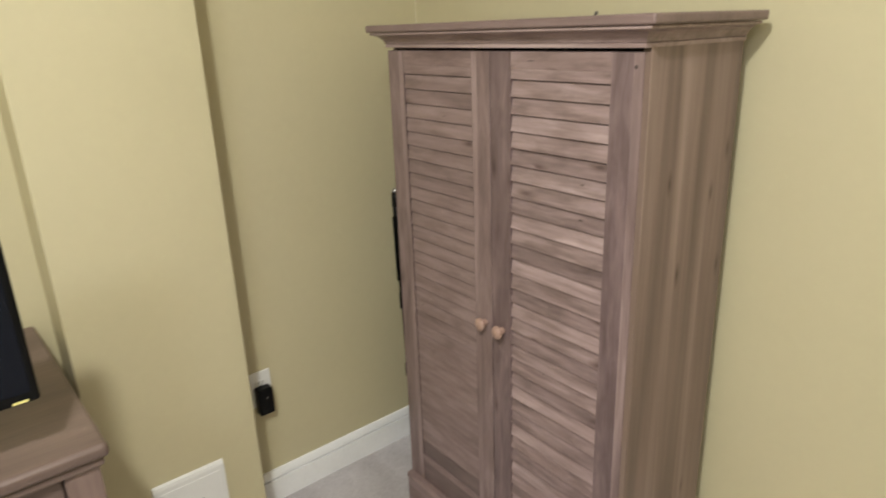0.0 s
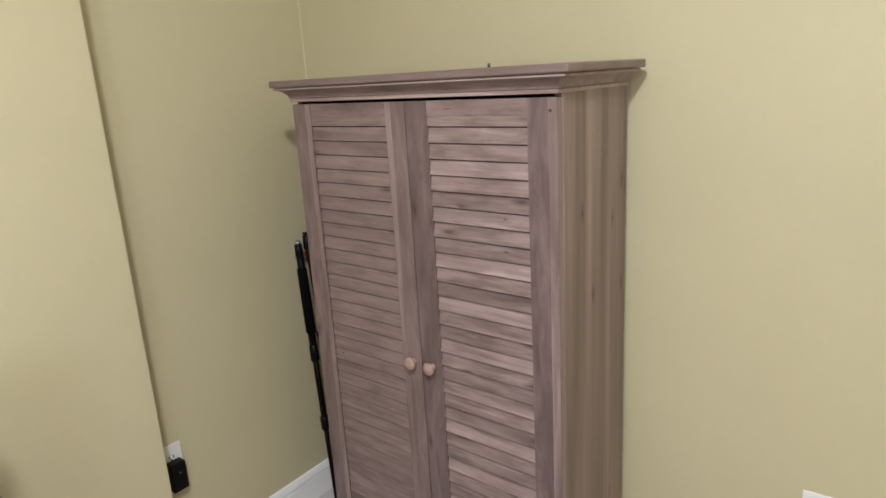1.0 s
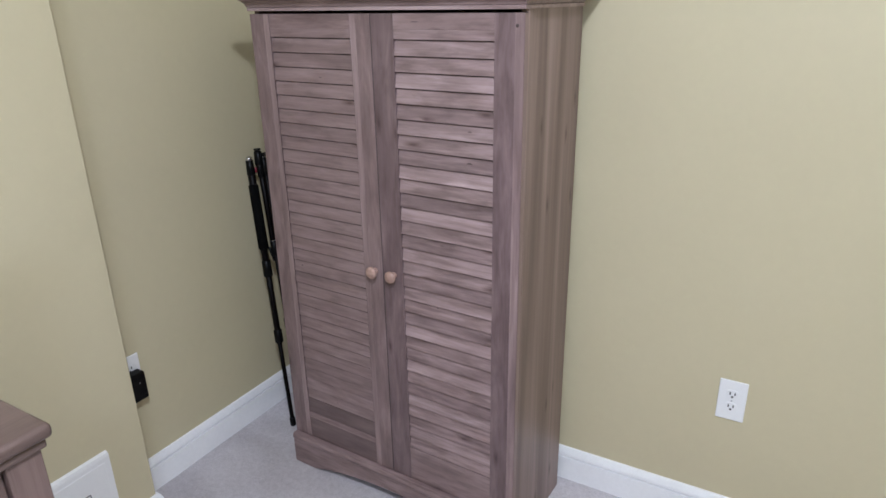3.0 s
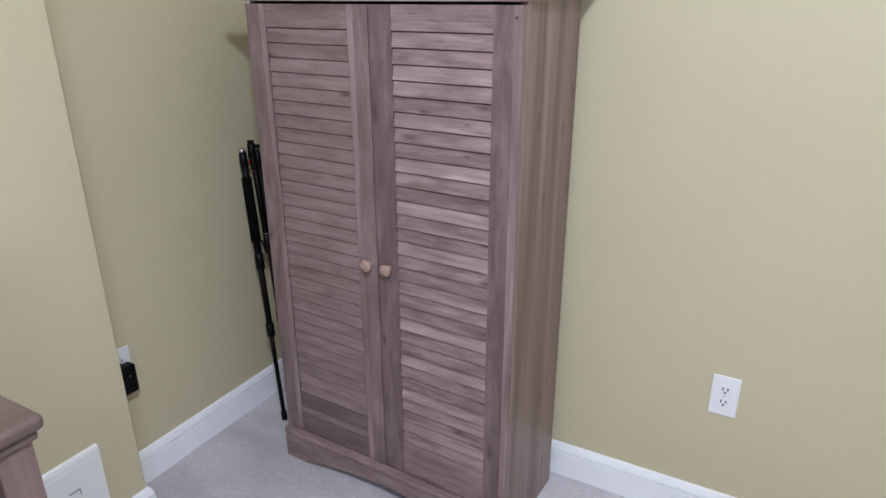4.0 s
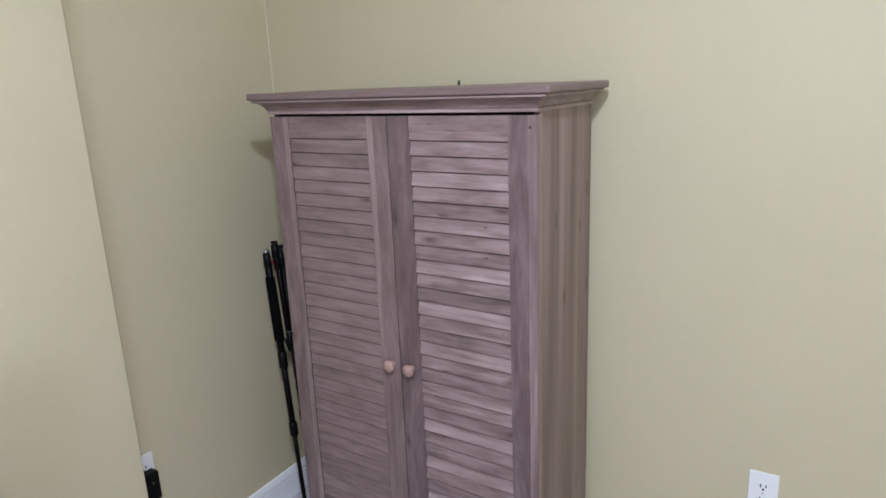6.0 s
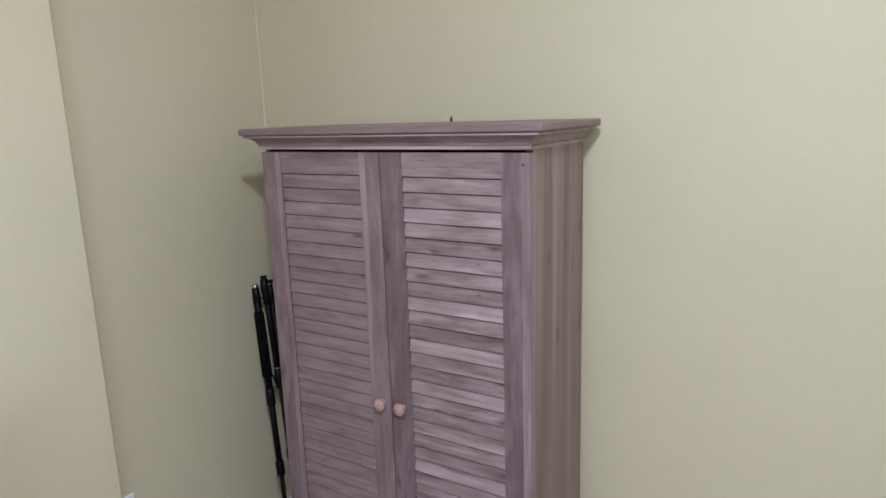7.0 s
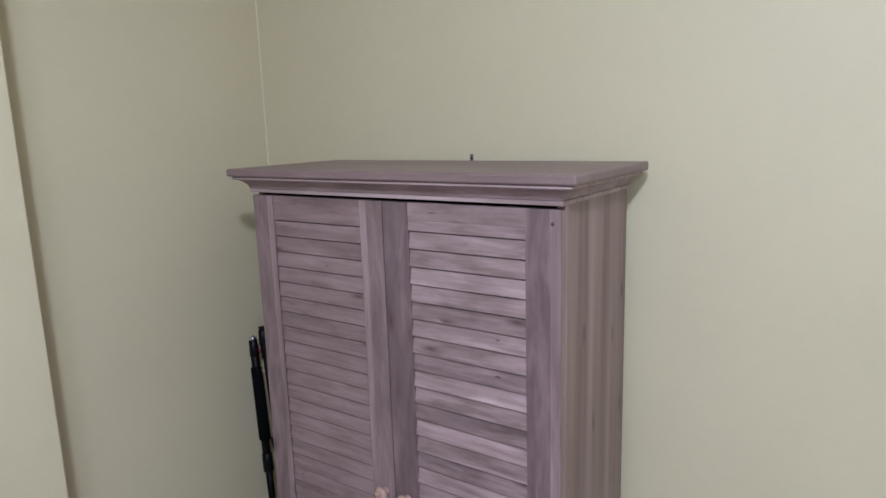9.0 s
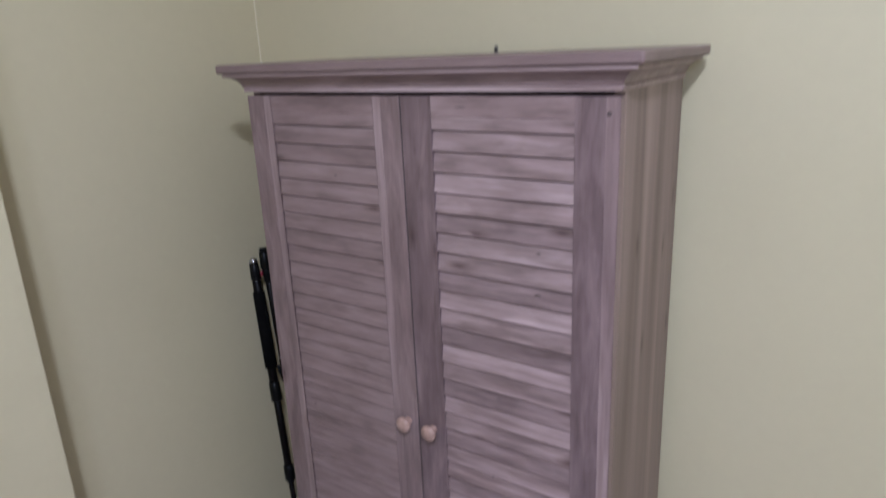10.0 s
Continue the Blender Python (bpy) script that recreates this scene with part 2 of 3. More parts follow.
def box(x0, x1, y0, y1, z0, z1, bevel=0.0, steps=2):
    return add_box(bmesh.new(), x0, x1, y0, y1, z0, z1, bevel, steps)


def add_turned(bm, profile, m=Matrix(), sides=24):
    """A turned shape about the z axis of m from (radius, height) pairs, closed at both ends."""
    rings = []
    for r, h in profile:
        rings.append([bm.verts.new(m @ Vector((r * math.cos(2 * math.pi * k / sides), r * math.sin(2 * math.pi * k / sides), h))) for k in range(sides)])
    for a, b in zip(rings, rings[1:]):
        for k in range(sides):
            f = bm.faces.new((a[k], a[(k + 1) % sides], b[(k + 1) % sides], b[k]))
            f.smooth = True
    bm.faces.new(rings[0][::-1])
    bm.faces.new(rings[-1])
    return bm


def turned(profile, m=Matrix(), sides=24):
    return add_turned(bmesh.new(), profile, m, sides)


def along(a, b):
    """The pose at a whose z axis points to b, and the distance."""
    a, b = Vector(a), Vector(b)
    d = b - a
    return Matrix.Translation(a) @ d.to_track_quat("Z", "Y").to_matrix().to_4x4(), d.length


def rod(a, b, r0, r1=None, chamfer=0.001, sides=20):
    m, d = along(a, b)
    r1 = r0 if r1 is None else r1
    return turned([(r0 - chamfer, 0), (r0, chamfer), (r1, d - chamfer), (r1 - chamfer, d)], m, sides)


def sweep(path, profile, smooth=False):
    """A profile of (out, z) pairs run along a plan line whose free side is to the left, mitred at its corners."""
    bm = bmesh.new()
    pts = [Vector(p) for p in path]
    rows = []
    for i, p in enumerate(pts):
        dirs = []
        if i > 0:
            dirs.append((p - pts[i - 1]).normalized())
        if i < len(pts) - 1:
            dirs.append((pts[i + 1] - p).normalized())
        normals = [Vector((-d.y, d.x)) for d in dirs]
        n = sum(normals, Vector((0, 0))).normalized()
        k = 1.0 / max(0.2, n.dot(normals[0]))
        rows.append([bm.verts.new((p.x + n.x * o * k, p.y + n.y * o * k, z)) for o, z in profile])
    for a, b in zip(rows, rows[1:]):
        for k in range(len(profile)):
            j = (k + 1) % len(profile)
            f = bm.faces.new((a[k], a[j], b[j], b[k]))
            f.smooth = smooth
    bm.faces.new(rows[0][::-1])
    bm.faces.new(rows[-1])
    return bm


# ---- setting ----
EAST, SOUTH, HIGH = 3.7, -4.2, 2.50
BUMP_X, BUMP_FAR, BUMP_NEAR = 0.157, -0.792, -1.216

bm = bmesh.new()
bmesh.ops.create_grid(bm, x_segments=90, y_segments=90, size=0.5)
for v in bm.verts:
    x, y = (v.co.x + 0.5) * (EAST + 0.1) - 0.05, (v.co.y + 0.5) * (SOUTH - 0.1) + 0.05
    v.co = Vector((x, y, 0.002 * noise.noise(Vector((x * 6, y * 6, 0.3)))))
for f in bm.faces:
    f.smooth = True
floor = setting("floor", bm, CARPET, "pale grey-beige cut pile carpet with tread marks", "carpet")

setting("wall_north", box(-0.14, EAST + 0.12, 0.0, 0.12, -0.05, HIGH), WALL, "plain yellow-tan painted drywall behind the wardrobe", "wall")
setting("wall_west", box(-0.12, 0.0, SOUTH, 0.0, -0.05, HIGH), WALL, "yellow-tan painted drywall of the corner recess", "wall")
bm = box(0.0, BUMP_X, BUMP_NEAR, BUMP_FAR, -0.05, HIGH)
es = [e for e in bm.edges if abs(e.verts[0].co.z - e.verts[1].co.z) > 1 and e.verts[0].co.x > 0.1]
bmesh.ops.bevel(bm, geom=es, offset=0.004, segments=3, profile=0.5, affect="EDGES")
setting("wall_pier", bm, WALL, "yellow-tan painted drywall pier with crisp corners", "wall")
setting("wall_east", box(EAST, EAST + 0.12, SOUTH, 0.0, -0.05, HIGH), WALL, "plain yellow-tan painted wall", "wall")
setting("wall_south", box(-0.14, EAST + 0.12, SOUTH - 0.12, SOUTH, -0.05, HIGH), WALL, "plain yellow-tan painted wall", "wall")
setting("ceiling", box(-0.14, EAST + 0.12, SOUTH - 0.12, 0.12, HIGH, HIGH + 0.12), CEILING, "plain white painted ceiling", "ceiling")

# thin paint ridge down the corner of the room, its caught light painted pale
bm = bmesh.new()
bead = [(0.0, 0.0), (0.0026, 0.0), (0.0017, -0.0006), (0.0008, -0.0013), (0.0004, -0.0026), (0.0, -0.0026)]
low, high = [[bm.verts.new((x, y, z)) for x, y in bead] for z in (0.117, HIGH)]
for k in range(len(bead)):
    j = (k + 1) % len(bead)
    bm.faces.new((low[k], low[j], high[j], high[k]))
bm.faces.new(low)
bm.faces.new(high[::-1])
setting("trim", bm, RIDGE_LIT, "thin paint ridge in the wall corner, painted pale as if catching light", "trim")

# baseboard with a flat face, a fine groove and a moulded cap
BASE = [(0.0, -0.02), (0.0155, -0.02), (0.0155, 0.0830), (0.0070, 0.0840), (0.0070, 0.0890), (0.0148, 0.0902), (0.0135, 0.0985), (0.0105, 0.1060), (0.0085, 0.1110), (0.006, 0.1155), (0.0, 0.1165)]
LINE = [(EAST, 0.0), (0.0, 0.0), (0.0, BUMP_FAR), (BUMP_X, BUMP_FAR), (BUMP_X, BUMP_NEAR), (0.0, BUMP_NEAR), (0.0, SOUTH)]
setting("baseboard", sweep(LINE, BASE), TRIM, "white painted moulded baseboard with a fine groove", "baseboard")


# ---- ceiling light ----
def ceiling_light(x, y, r, glass):
    light = thing("ceiling_light", "unseen round ceiling light with a white rim on a short stem", "ceiling light", (x, y, HIGH), "ceiling lights")
    part("canopy", turned([(0.065, -0.001), (0.066, -0.012), (0.045, -0.022), (0.014, -0.026)], sides=32), WHITE_PLASTIC, light)
    part("stem", turned([(0.009, -0.0255), (0.010, -0.03), (0.010, -0.07), (0.012, -0.075)], sides=16), WHITE_PLASTIC, light)
    part("housing", turned([(0.03, -0.0745), (r, -0.080), (r + 0.005, -0.10), (r - 0.005, -0.122), (r - 0.02, -0.126)], sides=40), WHITE_PLASTIC, light)
    part("diffuser", turned([(r - 0.022, -0.127), (r - 0.03, -0.129), (r * 0.5, -0.131), (0.02, -0.132)], sides=40), glass, light)


ceiling_light(LAMP[0], LAMP[1], 0.13, DIFFUSER)
# unseen fixture added to go with the fill lamp
ceiling_light(FILL_LAMP[0], FILL_LAMP[1], 0.24, DIFFUSER_FILL)


# ---- wardrobe ----
X0, X1, FRONT, BACK, TOP = 0.342, 1.158, -0.355, -0.026, 1.513
MID_X, MID_Y = 0.752, -0.190
wardrobe = thing("wardrobe", "grey-brown oak laminate wardrobe with two closed louvred doors", "wardrobe", (0.7313, -0.2021, 0))
wardrobe.rotation_euler = (0, 0, radians(-2.4))
base_inv = Matrix.Translation((-MID_X, -MID_Y, 0))


def wpart(name, bm, material, label="", parent=None):
    return part(name, bm, material, parent or wardrobe, label, base_inv if parent is None else None)


def side_panel(x0, x1):
    return box(x0, x1, FRONT + 0.0184, BACK, 0.0, 1.459, 0.0012, 1)


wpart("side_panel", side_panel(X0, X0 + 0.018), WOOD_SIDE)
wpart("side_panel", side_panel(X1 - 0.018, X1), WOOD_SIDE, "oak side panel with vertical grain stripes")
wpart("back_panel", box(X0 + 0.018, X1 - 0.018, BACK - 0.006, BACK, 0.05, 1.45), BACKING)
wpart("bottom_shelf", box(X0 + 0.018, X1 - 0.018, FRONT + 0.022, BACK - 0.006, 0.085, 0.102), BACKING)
# crown: moulding on three sides under a slab top
ring = [(X0, BACK), (X0, FRONT), (X1, FRONT), (X1, BACK)]
FASCIA = [(-0.016, 1.4560), (0.003, 1.4560), (0.0035, 1.4635), (0.001, 1.4650), (-0.016, 1.4650)]
COVE = [(-0.016, 1.4654), (0.0040, 1.4654), (0.0050, 1.4690), (0.0085, 1.4755), (0.0140, 1.4810), (0.0205, 1.4850), (0.0270, 1.4870), (-0.016, 1.4870)]
BEAD = [(-0.016, 1.4874), (0.0310, 1.4874), (0.0330, 1.4890), (0.0325, 1.4925), (0.0305, 1.4940), (-0.016, 1.4940)]
# pale oak on bead and fascia; on the fascia it paints in caught light
for name, profile, material in (("fascia", FASCIA, WOOD_PALE_LIT), ("cove_moulding", COVE, WOOD_RAIL), ("bead_moulding", BEAD, WOOD_PALE_LIT)):
    wpart(name, sweep(ring, [(-o, z) for o, z in profile]), material)
bm = box(X0 - 0.043, X1 + 0.044, FRONT - 0.040, BACK + 0.004, 1.4945, TOP)
es = [e for e in bm.edges if min(v.co.y for v in e.verts) < FRONT or abs(e.verts[0].co.x - e.verts[1].co.x) < 0.01]
bmesh.ops.bevel(bm, geom=es, offset=0.005, segments=4, profile=0.5, affect="EDGES")
wpart("slab_top", bm, WOOD_TOP, "flat oak slab top with eased edges")

# plinth with a shallow arch and a bead along its upper edge
bm = bmesh.new()
outline = [(X0 - 0.001, 0.112), (X0 - 0.001, 0.0), (X0 + 0.085, 0.0), (X0 + 0.10, 0.004)]
a0, a1 = X0 + 0.10, X1 - 0.10
for k in range(1, 24):
    u = k / 24
    outline.append((a0 + (a1 - a0) * u, 0.004 + 0.042 * math.sin(math.pi * u) ** 0.8))
outline += [(X1 - 0.10, 0.004), (X1 - 0.085, 0.0), (X1 + 0.001, 0.0), (X1 + 0.001, 0.112)]
fr = [bm.verts.new((x, FRONT - 0.016, z)) for x, z in outline]
bk = [bm.verts.new((x, FRONT + 0.010, z)) for x, z in outline]
bm.faces.new(fr)
bm.faces.new(bk[::-1])
for k in range(len(fr)):
    j = (k + 1) % len(fr)
    bm.faces.new((fr[k], fr[j], bk[j], bk[k]))
bmesh.ops.triangulate(bm, faces=[f for f in bm.faces if len(f.verts) > 4])
plinth = wpart("plinth", bm, WOOD_RAIL, "oak plinth with a shallow arched foot")
bead = [(0.0, 0.0925), (0.0095, 0.0925), (0.0115, 0.0955), (0.0115, 0.103), (0.009, 0.1085), (0.004, 0.1125), (0.0, 0.1128)]
part("bead", sweep([(X0 - 0.001, FRONT - 0.016), (X1 + 0.001, FRONT - 0.016)][::-1], [(o - 0.008, z) for o, z in bead]), WOOD_RAIL, plinth)

PITCH, FIRST, SLATS = 0.0374, 1.3880, 31
DOOR_Z0, DOOR_Z1, RAIL_LOW, RAIL_TOP = 0.1155, 1.4485, 0.2285, 1.4130


def slat_mesh(width, height, name, material, lean=0.0070, gap=0.0026):
    """One louvre slat, leaning out at its lower edge over a thin shadow gap."""
    bm = bmesh.new()
    prof = [(lean, 0.0), (0.0012, -height + gap + 0.0014), (0.0016, -height + gap + 0.0004), (0.0032, -height + gap), (0.012, -height + gap), (0.012, 0.0)]
    a = [bm.verts.new((0, y, z)) for y, z in prof]
    b = [bm.verts.new((width, y, z)) for y, z in prof]
    for k in range(len(prof)):
        j = (k + 1) % len(prof)
        bm.faces.new((a[k], a[j], b[j], b[k]))
    bm.faces.new(a[::-1])
    bm.faces.new(b)
    return mesh_of(bm, name, material)


def door(d0, d1, f0, f1, knob_x, strips, stile_wood, dark_foot=False):
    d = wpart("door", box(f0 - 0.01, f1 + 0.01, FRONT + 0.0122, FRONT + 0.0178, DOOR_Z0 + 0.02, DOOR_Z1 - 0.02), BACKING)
    edges = sorted([d0, f0, f1, d1] + [x for strip in strips for x in strip])
    for x0, x1 in zip(edges, edges[1:]):
        if x0 >= f1 or x1 <= f0:
            pale = any(abs(x0 - a) < 1e-6 and abs(x1 - b) < 1e-6 for a, b in strips)
            part("stile_strip" if pale else "stile", box(x0, x1, FRONT, FRONT + 0.018, DOOR_Z0, DOOR_Z1, 0.0004, 1), WOOD_EDGE if pale else stile_wood, d, "pale oak strip" if pale else "")
    part("rail", box(f0, f1, FRONT + 0.0008, FRONT + 0.018, RAIL_TOP, DOOR_Z1, 0.0008, 1), WOOD_RAIL, d)
    if dark_foot:
        part("rail", box(f0, f1, FRONT + 0.0024, FRONT + 0.018, 0.2115, FIRST - 30 * PITCH, 0.0008, 1), WOOD_DARK, d, "darker oak rail")
        part("rail", box(f0, f1, FRONT + 0.0008, FRONT + 0.018, 0.1905, 0.2110, 0.0008, 1), WOOD_RAIL, d)
        part("rail", box(f0, f1, FRONT + 0.0012, FRONT + 0.018, DOOR_Z0, 0.1900, 0.0008, 1), WOOD_DARK, d, "darker oak rail")
    else:
        part("rail", box(f0, f1, FRONT + 0.0008, FRONT + 0.018, DOOR_Z0, RAIL_LOW, 0.0008, 1), WOOD_RAIL, d)
    lean, gap = (0.0044, 0.0023) if dark_foot else (0.0070, 0.0026)
    wide = f1 - f0 - 0.0006
    if dark_foot:
        kinds = [slat_mesh(wide, PITCH, "slat", w, lean, gap) for w in (SLAT_CALM_LIT, SLAT_CALM_LIT_DARK)]
        turn = [1 if k in (2, 8, 17, 21, 27) else 0 for k in range(SLATS)]
    else:
        # the printed grain comes back on every third slat, which is the dark one
        kinds = [slat_mesh(wide, PITCH, "slat", w, lean, gap) for w in (SLAT_LIGHT, SLAT_MID, SLAT_DARK)]
        turn = [2 if k % 3 == 2 and k > 3 else 1 if k % 6 in (1, 4) or k < 3 else 0 for k in range(SLATS + 1)]
    short = slat_mesh(wide, RAIL_TOP - FIRST, "slat", SLAT_CALM_LIT if dark_foot else SLAT_MID, 0.0016)
    for k, kind in enumerate(turn):
        s = new("slat", short if k == 0 else kinds[kind])
        s.parent = d
        s.location = (f0 + 0.0003, FRONT, RAIL_TOP if k == 0 else FIRST - PITCH * (k - 1))
    m = Matrix.Translation((knob_x, FRONT, 0.781)) @ Matrix.Rotation(radians(90), 4, "X")
    prof = [(0.0105, -0.001), (0.0095, 0.003), (0.0075, 0.007), (0.0085, 0.011), (0.0145, 0.014), (0.0185, 0.0175), (0.0195, 0.021), (0.0180, 0.0245), (0.0140, 0.027), (0.008, 0.0285), (0.003, 0.029)]
    part("knob", turned([(r * 0.88, h * 0.92) for r, h in prof], m, 28), KNOB_WOOD, d, "pale round wooden knob")
    return d


left_door = door(X0 + 0.001, 0.7485, 0.4120, 0.6862, 0.7235, [(0.3920, 0.4120), (0.6862, 0.7050)], WOOD_Z_LIT, True)
right_door = door(0.7518, X1 - 0.001, 0.8165, 1.0862, 0.7875, [(X1 - 0.0220, X1 - 0.001)], WOOD_Z)
# near-black strip fills the gap between the doors, painting in its shade
part("edge_band", box(0.7486, 0.7517, FRONT + 0.0025, FRONT + 0.0165, DOOR_Z0 + 0.001, DOOR_Z1 - 0.001), SLOT, left_door, "dark strip standing in for the shade of the door gap")
part("edge_band", box(X1 - 0.00095, X1 - 0.0001, FRONT + 0.0012, FRONT + 0.0182, DOOR_Z0 + 0.001, DOOR_Z1 - 0.001), WOOD_BAND, right_door)
for z in (1.423, 0.165):
    m = Matrix.Translation((X1 - 0.0175, FRONT, z)) @ Matrix.Rotation(radians(90), 4, "X")
    part("knot", turned([(0.0040, -0.0004), (0.0038, 0.0003), (0.002, 0.0004)], m, 14), KNOT, right_door, "small dark knot")


def slat_knot(d, x, z, rx, rz, lean=0.0070):
    """A thin dark oval let into the face of the slat at height z."""
    k = (FIRST - z) % PITCH / PITCH
    y = FRONT + (lean + (0.0012 - lean) * k if z < FIRST else 0.0010)
    tilt = math.atan2(lean - 0.0012, PITCH) if z < FIRST else 0.0
    m = Matrix.Translation((x, y, z)) @ Matrix.Rotation(tilt, 4, "X") @ Matrix.Rotation(radians(90), 4, "X") @ Matrix.Diagonal((rx, rz, 1, 1))
    part("knot", turned([(1.0, -0.0008), (0.97, 0.0002), (0.6, 0.0003)], m, 14), KNOT_SOFT, d, "small dark knot")


for x, z, rx, rz in ((1.022, 1.187, 0.0050, 0.0032), (1.021, 1.112, 0.0070, 0.0036), (0.939, 0.890, 0.0050, 0.0026), (0.922, 0.711, 0.0030, 0.0026), (0.878, 1.430, 0.0110, 0.0012)):
    slat_knot(right_door, x, z, rx, rz)
for x, z, rx, rz in ((0.443, 0.738, 0.0034, 0.0030), (0.576, 1.292, 0.0040, 0.0022), (0.537, 0.285, 0.0030, 0.0022)):
    slat_knot(left_door, x, z, rx, rz, 0.0044)


# ---- anti-tip strap on the wall above the wardrobe ----
strap = thing("anti_tip_strap", "small dull metal anti-tip strap screwed to the wall", "bracket", (0.732, 0, 1.501))
bm = box(-0.0042, 0.0042, -0.0035, -0.0005, 0.0, 0.026, 0.001, 1)
add_box(bm, -0.0042, 0.0042, -0.022, -0.0036, 0.0068, 0.0088, 0.0006, 1)
part("strip", bm, BRACKET_METAL, strap)
# dark disc stands in for the strap's hole, its shade put into colour
m = Matrix.Translation((0, -0.0045, 0.017)) @ Matrix.Rotation(radians(90), 4, "X")
part("screw", turned([(0.0034, 0), (0.0034, 0.0008), (0.0022, 0.0022), (0.0006, 0.0026)], m, 16), SLOT, strap, "dark disc standing in for the strap's shaded hole")
part("tie", rod((-0.004, -0.010, 0.0085), (-0.016, -0.012, 0.0092), 0.0016), BRACKET_METAL, strap, "bent strap end")


# ---- wall outlets ----
def outlet(name, label, m, group):
    """A duplex outlet; local x along the wall, y out of the wall towards -y, z up, centred."""
    o = thing(name, label, "wall outlet", (0, 0, 0), group)
    o.matrix_basis = m
    w, h = 0.036, 0.061
    part("cover_plate", box(-w, w, -0.0062, -0.0006, -h, h, 0.0022, 3), WHITE_PLASTIC, o)
    for z in (0.0195, -0.0195):
        bm = bmesh.new()
        rim = [(0.0168 * math.cos(t), max(-0.0136, min(0.0136, 0.0168 * math.sin(t)))) for t in [2 * math.pi * k / 32 for k in range(32)]]
        a = [bm.verts.new((x, -0.0062, z + q)) for x, q in rim]
        b = [bm.verts.new((x * 0.97, -0.0082, z + q * 0.97)) for x, q in rim]
        for k in range(32):
            j = (k + 1) % 32
            bm.faces.new((a[k], a[j], b[j], b[k]))
        bm.faces.new(b)
        face = part("socket_face", bm, WHITE_PLASTIC, o)
        for x, zz, hw, hh in ((-0.0063, 0.0038, 0.0016, 0.0048), (0.0063, 0.0038, 0.0016, 0.0042)):
            part("slot", box(x - hw, x + hw, -0.0086, -0.0078, z + zz - hh, z + zz + hh), SLOT, face)
        part("ground_hole", turned([(0.0032, 0), (0.0032, 0.0008)], Matrix.Translation((0, -0.0078, z - 0.0065)) @ Matrix.Rotation(radians(90), 4, "X"), 14), SLOT, face)
    part("screw", turned([(0.0028, 0), (0.0026, 0.0012), (0.001, 0.0018)], Matrix.Translation((0, -0.006, 0)) @ Matrix.Rotation(radians(90), 4, "X"), 14), SILVER, o)
    return o


outlet("wall_outlet", "white duplex wall outlet, both sockets empty", pose(1.608, 0, 0.437), "wall outlets")
outlet("wall_outlet", "white duplex wall outlet with an adapter in its lower socket", pose(0, -0.701, 0.429, 0, 0, 90), "wall outlets")

adapter = thing("power_adapter", "black plug-in power adapter in the lower socket", "power adapter", (0.0085, -0.702, 0.398))
bm = box(0.0, 0.034, -0.025, 0.025, -0.046, 0.045, 0.005, 3)
part("body", bm, BLACK_PLASTIC, adapter)
part("face_inset", box(0.0338, 0.0350, -0.016, 0.016, -0.030, 0.028, 0.0005, 1), BLACK_PLASTIC, adapter)
part("indicator", turned([(0.0030, 0), (0.0028, 0.0006), (0.0015, 0.0008)], Matrix.Translation((0.0350, 0.002, 0.014)) @ Matrix.Rotation(radians(90), 4, "Y"), 16), BRACKET_METAL, adapter, "small dull spot")


# ---- white access panel on the pier ----
panel = thing("access_panel", "white plastic access panel with a small latch", "access panel", (BUMP_X, -1.005, 0.138))
PW, PH = 0.0985, 0.214
part("frame", sweep([(0.0005, PW), (0.0005, -PW)], [(0, 0.0), (-0.0, PH), (0.009, PH - 0.003), (0.011, PH - 0.012), (0.011, 0.012), (0.009, 0.003)]), WHITE_PLASTIC, panel)
part("cover", box(0.0112, 0.0132, -PW + 0.016, PW - 0.016, 0.014, PH - 0.026, 0.001, 2), WHITE_PLASTIC, panel)
bm = box(0.0134, 0.0150, -0.004, 0.027, 0.121, 0.1235)
add_box(bm, 0.0134, 0.0150, 0.0255, 0.0275, 0.103, 0.1208)
part("latch_slot", bm, LATCH, panel)


# ---- camera tripod leaning in the gap ----
tripod = thing("tripod", "folded black camera tripod leaning in the corner beside the wardrobe", "tripod", (0.175, -0.226, 0))
tb = Matrix.Translation((-0.175, 0.226, 0))
FOOT, HEAD = Vector((0.175, -0.226, 0.004)), Vector((0.041, -0.156, 0.982))


def tp(name, bm, material, label="", parent=None):
    return part(name, bm, material, parent or tripod, label, tb if parent is None else None)


def on_leg(f, dx=0.0, dy=0.0):
    return FOOT.lerp(HEAD, f) + Vector((dx, dy, 0))


leg = tp("leg", rod(on_leg(0.0), on_leg(0.355), 0.0075), BLACK_TUBE)
part("rubber_foot", turned([(0.007, 0), (0.0105, 0.004), (0.0105, 0.03), (0.008, 0.036)], along(on_leg(0), on_leg(0.1))[0], 18), BLACK_PLASTIC, leg)
part("lower_tube", rod(on_leg(0.33), on_leg(0.60), 0.0105), BLACK_TUBE, leg)
part("twist_lock", rod(on_leg(0.335), on_leg(0.385), 0.0150, 0.0145, 0.003), BLACK_PLASTIC, leg)
part("upper_tube", rod(on_leg(0.59), on_leg(0.99), 0.0125), BLACK_TUBE, leg)
part("twist_lock", rod(on_leg(0.585), on_leg(0.645), 0.0160, 0.0150, 0.003), BLACK_PLASTIC, leg)
part("foam_grip", rod(on_leg(0.685), on_leg(0.915), 0.0172, 0.0165, 0.004), FOAM, leg, "black foam grip")
